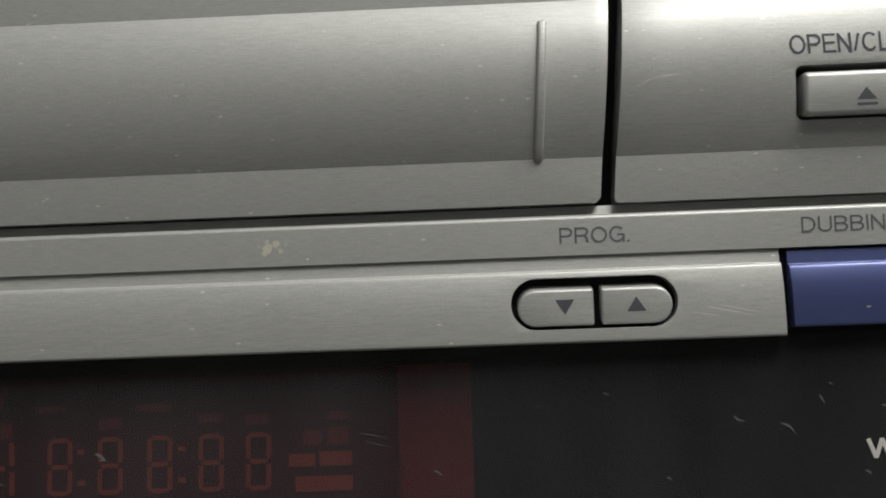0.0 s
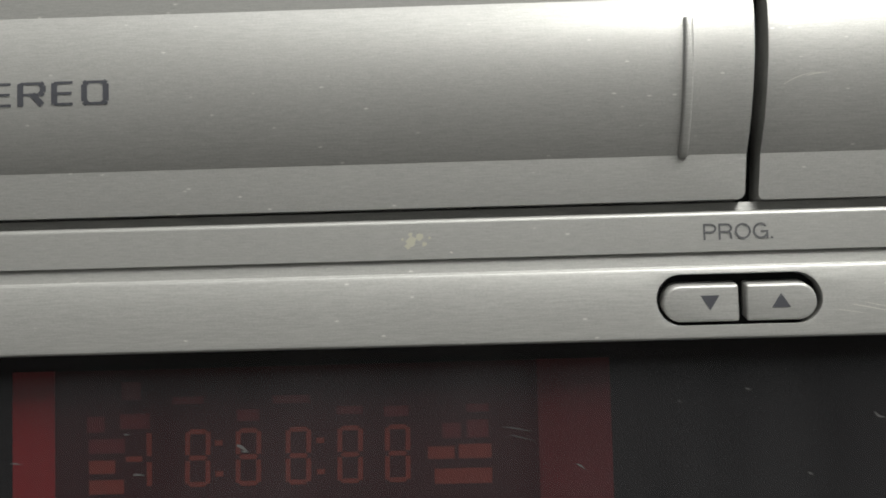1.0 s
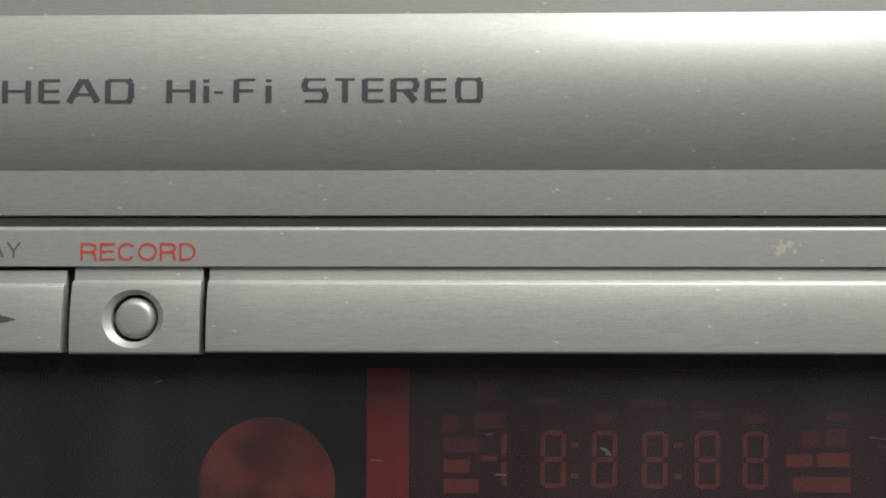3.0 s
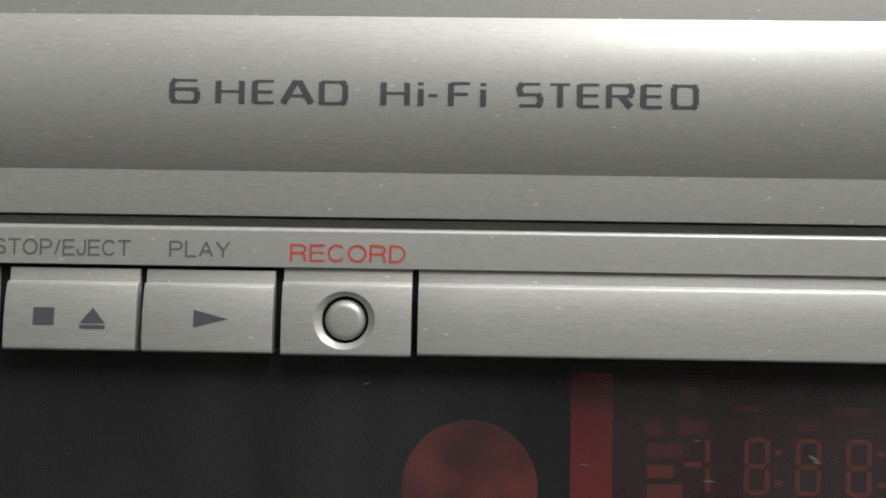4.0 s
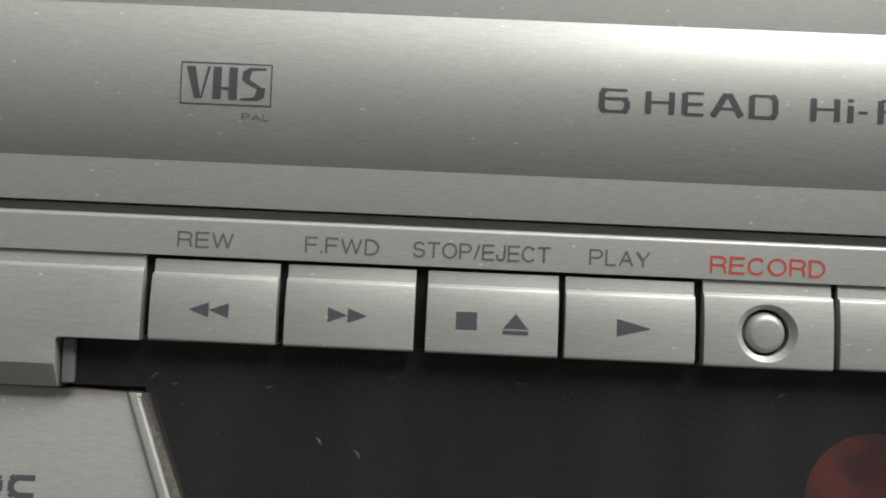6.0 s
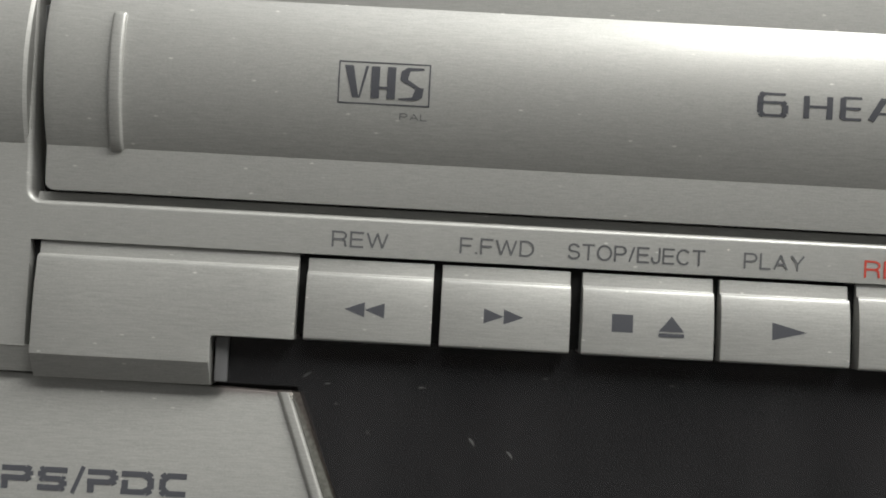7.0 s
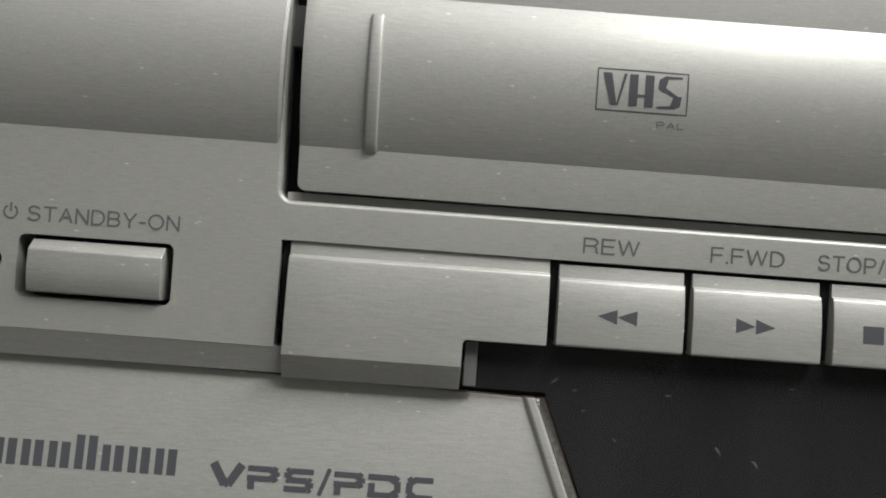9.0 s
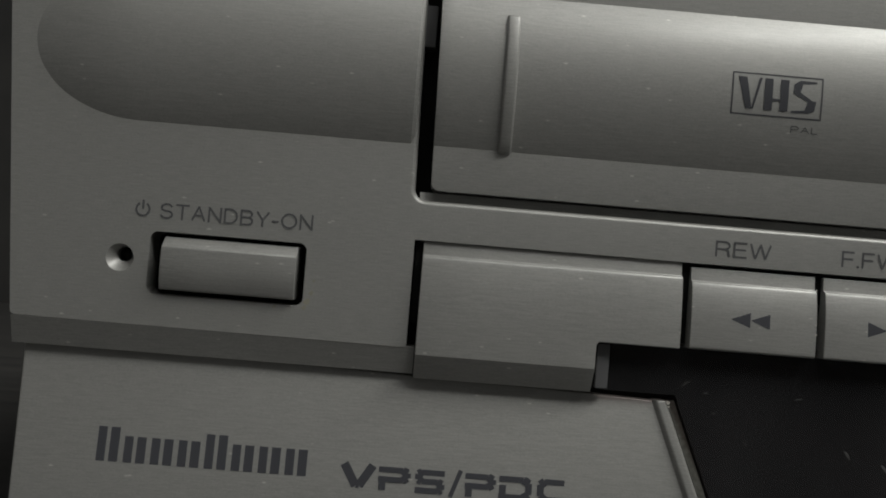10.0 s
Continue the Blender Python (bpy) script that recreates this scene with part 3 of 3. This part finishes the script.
lettering("lettering", "RECORD", -41.45, -28.4, 46.85, 48.85, RED_INK, fascia, label="red printed lettering")
hollow = lathe(-35.05, 40.4, [(3.98, -1.65), (3.38, -1.05), (2.65, -0.4), (2.65, 3.0)], 64)
for v in hollow.verts:
    if v.co.y < 0:
        v.co.y += 0.07 * (v.co.z - 40.35)
record = part("record_surround", prism(key_profile(46.15, 36.4), -42.1, -27.6), SILVER, recorder, "silver block round the record key",
              cuts=(hollow,), bevel=0.15, angle=50)
knob = lathe(-35.05, 40.42, [(1.45, -0.83), (1.65, -0.80), (1.85, -0.71), (2.05, -0.55), (2.20, -0.30), (2.29, 0.0), (2.32, 3.8)], 64)
for v in knob.verts:
    v.co.z += 0.13 * (min(v.co.y, 0.5) - 0.5)
part("record_key", knob, BUTTON_SILVER, recorder, "round silver record key in a hollow", smooth=25)

def settled(bm, rise):
    """Lets a key's sides climb towards its root, so that its upper side shows."""
    for v in bm.verts:
        if v.co.y > 0:
            v.co.z += rise
    return bm


pill = plate(box_outline(63.75, 81.85, 38.1, 43.75, 2.8, 14), -6, 9)
strip = part("long_strip", prism(key_profile(46.15, 36.6), -26.85, 93.3), SILVER, recorder, "long plain silver strip over the window", cuts=(pill,), bevel=0.15, angle=50)
for x0, x1, inner in ((64.45, 72.75, "right"), (73.55, 81.3, "left")):
    r = 1.98
    pts = [(x0, 38.45, r if inner == "right" else 0.3), (x1, 38.45, r if inner == "left" else 0.3), (x1, 42.45, r if inner == "left" else 0.3), (x0, 42.45, r if inner == "right" else 0.3)]
    key = part("channel_key", settled(plate(rounded(pts, 10), -1.0, 4.0), 1.35), BUTTON_SILVER, recorder, "half of a pill-shaped silver rocker key", bevel=0.45, angle=60, smooth=30)
    cx = 69.6 if inner == "right" else 77.35
    signs = [[(cx - 1.05, 41.35), (cx + 1.05, 41.35), (cx, 39.75)]] if inner == "right" else [[(cx - 1.05, 39.85), (cx + 1.05, 39.85), (cx, 41.45)]]
    marks("sign", signs, INK, key, -1.0)
lettering("lettering", "PROG.", 69.4, 77.1, 47.5, 49.3, PALE_INK, fascia)
part("dubbing_key", prism(key_profile(45.9, 37.5), 94.15, 111.5), BLUE, recorder, "blue metallic key", bevel=0.2)
part("right_strip", prism(key_profile(46.15, 36.6), 112.8, RIGHT), SILVER, recorder, "plain silver strip")
lettering("lettering", "DUBBING", 95.85, 106.9, 47.75, 49.5, PALE_INK, fascia)

# eject key of the disc tray
eject = part("eject_key", settled(plate(box_outline(96.3, 109.9, 60.2, 65.05, 0.6), -2.4, 4.0), 0.5), BUTTON_SILVER, recorder, "silver open and close key", bevel=0.7, angle=60, smooth=30)
marks("sign", eject_sign(102.95, 61.75, 2.2, 1.35, 0.35, 0.3), INK, eject, -2.4)
lettering("lettering", "OPEN/CLOSE", 95.2, 111.3, 67.15, 69.35, INK, tray, on_band=-0.05)

# standby key
STANDBY = [(4.0, 38.3, 0), (-0.75, 38.3, 0.3), (-1.15, 39.6, 0), (-1.3, 41.0, 0), (-1.2, 43.15, 0.45), (0.3, 44.25, 0.1), (4.0, 44.25, 0)]
part("standby_key", prism(rounded(STANDBY, 6), -164.5, -149.45), BUTTON_SILVER, recorder, "silver standby key in a dark slot", bevel=0.3, angle=50)
lettering("lettering", "STANDBY-ON", -165.3, -148.05, 46.2, 47.98, PALE_INK, fascia)
ring = []
for k in range(20):
    a0, a1 = radians(60 - 300 * k / 20), radians(60 - 300 * (k + 1) / 20)
    ring.append([(-167.2 + r * math.cos(a), 47.1 + r * math.sin(a)) for r, a in ((0.62, a0), (0.85, a0), (0.85, a1), (0.62, a1))])
ring.append(rect(-167.32, -167.08, 47.1, 48.15))
marks("power_sign", ring, PALE_INK, fascia, 0.0)

# words on the cassette door
def stroke(points, across, upright):
    """Quads along a pen path: thin where it runs level, wide where it runs upright."""
    out = []
    for (x0, z0), (x1, z1) in zip(points, points[1:]):
        dx, dz = x1 - x0, z1 - z0
        n = math.hypot(dx, dz)
        w = (across * abs(dx) + upright * abs(dz)) / n / 2
        ux, uz = dx / n, dz / n
        e = 0.0 if abs(dx) < 1e-6 or abs(dz) < 1e-6 else 0.05
        a, b = (x0 - ux * e, z0 - uz * e), (x1 + ux * e, z1 + uz * e)
        out.append([(a[0] + uz * w, a[1] - ux * w), (b[0] + uz * w, b[1] - ux * w), (b[0] - uz * w, b[1] + ux * w), (a[0] - uz * w, a[1] + ux * w)])
    return out


# pen paths in a unit box, for a squared technical letter
PENS = {"6": [[(1, 1), (0.12, 1), (0, 0.9), (0, 0.1), (0.12, 0), (0.88, 0), (1, 0.1), (1, 0.5), (0.88, 0.6), (0, 0.6)]],
        "H": [[(0, 0), (0, 1)], [(1, 0), (1, 1)], [(0, 0.5), (1, 0.5)]],
        "E": [[(1, 1), (0, 1), (0, 0), (1, 0)], [(0, 0.5), (0.95, 0.5)]],
        "A": [[(0, 0), (0.44, 1), (0.56, 1), (1, 0)], [(0.25, 0.33), (0.75, 0.33)]],
        "D": [[(0, 0), (0, 1), (0.85, 1), (1, 0.87), (1, 0.13), (0.85, 0), (0, 0)]],
        "i": [[(0.5, 0), (0.5, 0.72)], [(0.5, 0.88), (0.5, 1.03)]],
        "-": [[(0, 0.42), (1, 0.42)]],
        "F": [[(0, 0), (0, 1), (1, 1)], [(0, 0.5), (0.9, 0.5)]],
        "S": [[(1, 1), (0.12, 1), (0, 0.9), (0, 0.62), (0.12, 0.52), (0.88, 0.52), (1, 0.42), (1, 0.1), (0.88, 0), (0, 0)]],
        "T": [[(0, 1), (1, 1)], [(0.5, 0), (0.5, 1)]],
        "R": [[(0, 0), (0, 1), (0.88, 1), (1, 0.9), (1, 0.58), (0.88, 0.48), (0, 0.48)], [(0.55, 0.48), (0.95, 0)]],
        "O": [[(0.12, 0), (0, 0.1), (0, 0.9), (0.12, 1), (0.88, 1), (1, 0.9), (1, 0.1), (0.88, 0), (0.12, 0)]],
        "V": [[(0, 1), (0.44, 0.04), (0.56, 0.04), (1, 1)]],
        "P": [[(0.13, 1), (0.85, 1), (1, 0.88), (1, 0.58), (0.85, 0.47), (0.13, 0.47), (0.13, 0)]],
        "/": [[(0, -0.25), (1, 1.25)]],
        "C": [[(1.15, 1), (0.18, 1), (0, 0.82), (0, 0.18), (0.18, 0), (1.15, 0)]],
        "p": [[(-0.15, 1), (0.82, 1), (1, 0.88), (1, 0.6), (0.82, 0.46), (-0.15, 0.46)], [(0.02, 0.46), (0.02, -0.16)]],
        "s": [[(1.12, 1), (0.14, 1), (0, 0.9), (0, 0.6), (0.14, 0.5), (0.86, 0.5), (1, 0.4), (1, 0.1), (0.86, 0), (-0.12, 0)]],
        "d": [[(-0.15, 1), (0.8, 1), (1, 0.82), (1, 0.18), (0.8, 0), (-0.15, 0)], [(0, 0), (0, 0.66)]],
        "v": [[(0.02, 1.16), (0.44, 0), (0.56, 0), (0.98, 1.16)]]}


def penned(letters, z0, z1, across, upright, mat, parent, y, on_band=None, label="printed lettering"):
    """Words written letter by letter: (letter, left, right)."""
    out = []
    for k, a, b in letters:
        a, b, lo, hi = a + upright / 2, b - upright / 2, z0 + across / 2, z1 - across / 2
        for path in PENS[k]:
            pts = [(a + (b - a) * u, lo + (hi - lo) * v) for u, v in path]
            if across < 0.4:
                pts[0], pts[-1] = [(x, lo - across / 2 if abs(z - lo) < 1e-6 and abs(x - q) < 1e-6 else z) for (x, z), q in ((pts[0], pts[1][0]), (pts[-1], pts[-2][0]))]
            out += stroke(pts, across, 0.3 if k == "/" else upright)
    return marks("lettering", out, mat, parent, y, on_band, label)


penned([("6", -55.1, -51.6), ("H", -49.9, -46.6), ("E", -45.8, -43.0), ("A", -42.6, -38.8), ("D", -38.3, -35.0), ("H", -31.4, -28.1), ("i", -27.3, -26.55), ("-", -26.4, -24.7), ("F", -23.9, -21.1), ("i", -20.35, -19.6),
        ("S", -16.3, -13.3), ("T", -12.9, -10.0), ("E", -9.6, -6.8), ("R", -6.4, -3.2), ("E", -2.6, 0.15), ("O", 0.75, 3.85)], 64.35, 67.05, 0.30, 0.68, INK, door, 0.0, DOOR_Y)
frame_bars = [rect(-102.25, -91.9, 67.95, 68.1), rect(-102.25, -91.9, 63.3, 63.45), rect(-102.25, -102.1, 63.45, 67.95), rect(-92.05, -91.9, 63.45, 67.95)]
badge = [[(-101.6, 67.6), (-100.6, 67.6), (-99.9, 64.0), (-100.6, 64.0)], [(-99.2, 67.6), (-98.85, 67.6), (-99.75, 64.0), (-99.95, 64.0)], rect(-98.55, -97.6, 64.0, 67.6), rect(-96.75, -95.8, 64.0, 67.6), rect(-97.6, -96.75, 65.1, 65.35),
         [(-95.3, 66.2), (-94.6, 65.7), (-94.2, 67.25), (-92.6, 67.4), (-92.6, 67.65), (-94.5, 67.65), (-95.2, 67.2)], [(-95.3, 66.2), (-93.5, 65.2), (-92.7, 65.2), (-94.6, 66.4)], [(-93.5, 65.4), (-92.6, 65.4), (-92.75, 64.3), (-93.5, 63.95), (-95.4, 63.95), (-95.4, 64.15), (-93.9, 64.3)]]
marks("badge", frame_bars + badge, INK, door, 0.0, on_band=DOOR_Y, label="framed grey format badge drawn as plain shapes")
lettering("lettering", "PAL", -95.2, -92.1, 61.75, 62.5, PALE_INK, door, on_band=DOOR_Y)

# flap at the lower side: leaning back a little, with a raised rim along its slanting edge
def on_flap(z):
    """Depth of the flap's face at a height."""
    return 0.6 + 0.117 * (z - 19.0)


def leaning(bm):
    for v in bm.verts:
        v.co.y += on_flap(v.co.z)
    return bm


def slanted(section):
    """A solid along the flap's slanting edge, from a closed section of (offset to the side, depth)."""
    bm = bmesh.new()
    ends = [[bm.verts.new((x + u, y + on_flap(z), z)) for u, y in section] for x, z in ((-106.25, 30.2), (-97.0, 6.5))]
    n = len(section)
    for i in range(n):
        j = (i + 1) % n
        bm.faces.new((ends[0][i], ends[0][j], ends[1][j], ends[1][i]))
    bm.faces.new(ends[0][::-1])
    bm.faces.new(ends[1])
    bmesh.ops.recalc_face_normals(bm, faces=bm.faces)
    return bm


flap_line = [(-179.0, 6.5, 0.4), (-98.0, 6.5, 0), (-107.25, 30.1, 0), (-115.5, 30.35, 0), (-179.7, 31.6, 0.5)]
flap = part("lower_flap", leaning(plate(rounded(flap_line, 6), 0.0, 1.5)), SILVER, recorder, "silver flap over the front sockets", bevel=0.25)
part("flap_rim", slanted([(-1.55, 1.4), (-1.55, 0.0), (-1.05, -0.55), (-0.1, -0.6), (0.12, -0.3), (0.12, 1.4)]), SILVER, flap, "raised bright rim of the flap", bevel=0.22, angle=20)
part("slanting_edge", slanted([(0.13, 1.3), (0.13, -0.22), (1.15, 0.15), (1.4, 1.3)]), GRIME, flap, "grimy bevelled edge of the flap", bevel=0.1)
penned([("v", -142.7, -138.6), ("p", -138.3, -134.7), ("s", -134.2, -130.8), ("/", -130.5, -128.7), ("p", -128.5, -125.0), ("d", -124.6, -120.9), ("C", -120.3, -117.2)], 17.75, 20.35, 0.64, 0.76, INK, flap, on_flap)


def wordmark(x0, x1, z0, big, small, heights, parent, y):
    """Plain upright bars in place of a wordmark."""
    w = (x1 - x0) / len(heights)
    out = []
    for i, tall in enumerate(heights):
        a, top = x0 + i * w, z0 + (big if tall else small)
        out += [rect(a + 0.10 * w, a + 0.42 * w, z0, top), rect(a + 0.56 * w, a + 0.90 * w, z0, top)]
    for bar in out:
        marks("wordmark_bar", [bar], INK, parent, y, label="dark grey printed bar")


wordmark(-170.4, -146.2, 18.6, 3.8, 2.9, (1, 0, 0, 0, 1, 0, 0, 0), flap, on_flap)

# wear on the silver front
STAIN, *_ = material("pale_stain", (0.60, 0.585, 0.48), 0.05, 0.5)
for x, z, s in ((37.0, 48.2, 0.75), (37.9, 48.7, 0.55), (36.6, 47.7, 0.45), (38.4, 47.9, 0.35), (36.9, 49.0, 0.3), (39.0, 48.6, 0.2), (36.0, 48.5, 0.2)):
    marks("glue_stain", [[(x + s * (0.75 + 0.3 * math.sin(k * 3.1 + x)) * math.cos(k), z + s * 0.8 * math.sin(k)) for k in (0, 0.7, 1.4, 2.2, 3.0, 3.9, 4.6, 5.5)]], STAIN, fascia, -0.004 * s, label="pale glue stain")
for x, z in ((-18.7, 49.9), (41.4, 46.9), (-57.0, 49.2)):
    marks("dust_speck", [[(x - 0.18, z), (x, z - 0.12), (x + 0.2, z), (x, z + 0.14)]], WHITE_INK, fascia, 0.0)
for n in ((78.4, 64.3, 83.3, 65.5, 0.10, 0.45), (81.0, 65.2, 83.6, 65.5, 0.14, 0.1)):
    marks("scratch", [streak(*n)], SCUFF, tray, 0.0, on_band=-0.05, label="curved pale scratch")
for n in ((85.0, 40.0, 90.0, 38.9, 0.12, 0.05), (86.4, 40.2, 91.6, 39.0, 0.08, 0.0), (83.4, 39.5, 86.8, 38.9, 0.07, 0.0)):
    marks("scratch", [streak(*n)], SCUFF, strip, on_key, label="pale scratch")
for x, z, s in ((-148.0, 38.2, 0.5), (-147.6, 39.2, 0.35), (-148.3, 37.5, 0.35), (-151.6, 37.4, 0.25), (-147.4, 40.6, 0.22)):
    marks("residue", [[(x + s * (0.6 + 0.4 * math.sin(k * 2.3)) * math.cos(k), z + s * 0.8 * math.sin(k)) for k in (0, 0.8, 1.6, 2.5, 3.3, 4.2, 5.3)]], GLUE, fascia, 0.02, label="crusty dried residue")
# crumbs caught at the keys' edges and on the flap's corner
for x, z, y, r in ((-90.42, 44.2, -0.5, 0.10), (-90.45, 40.3, -1.15, 0.09), (-90.4, 39.2, -1.18, 0.13), (-90.5, 38.5, -1.2, 0.08), (-74.85, 42.0, -0.9, 0.08),
                   (-106.0, 30.0, 1.27, 0.24), (-105.9, 29.55, 1.22, 0.14), (-58.6, 39.0, -1.2, 0.08), (-43.3, 37.4, -1.2, 0.09), (-105.85, 38.2, -1.15, 0.10)):
    marks("dust_crumb", [[(x + r * (1 + 0.3 * math.sin(2.7 * k + x)) * math.cos(k), z + r * 0.9 * math.sin(k)) for k in (0, 0.9, 1.8, 2.7, 3.6, 4.5, 5.4)]], WHITE_INK, fascia, y, label="tiny pale crumb of dust")
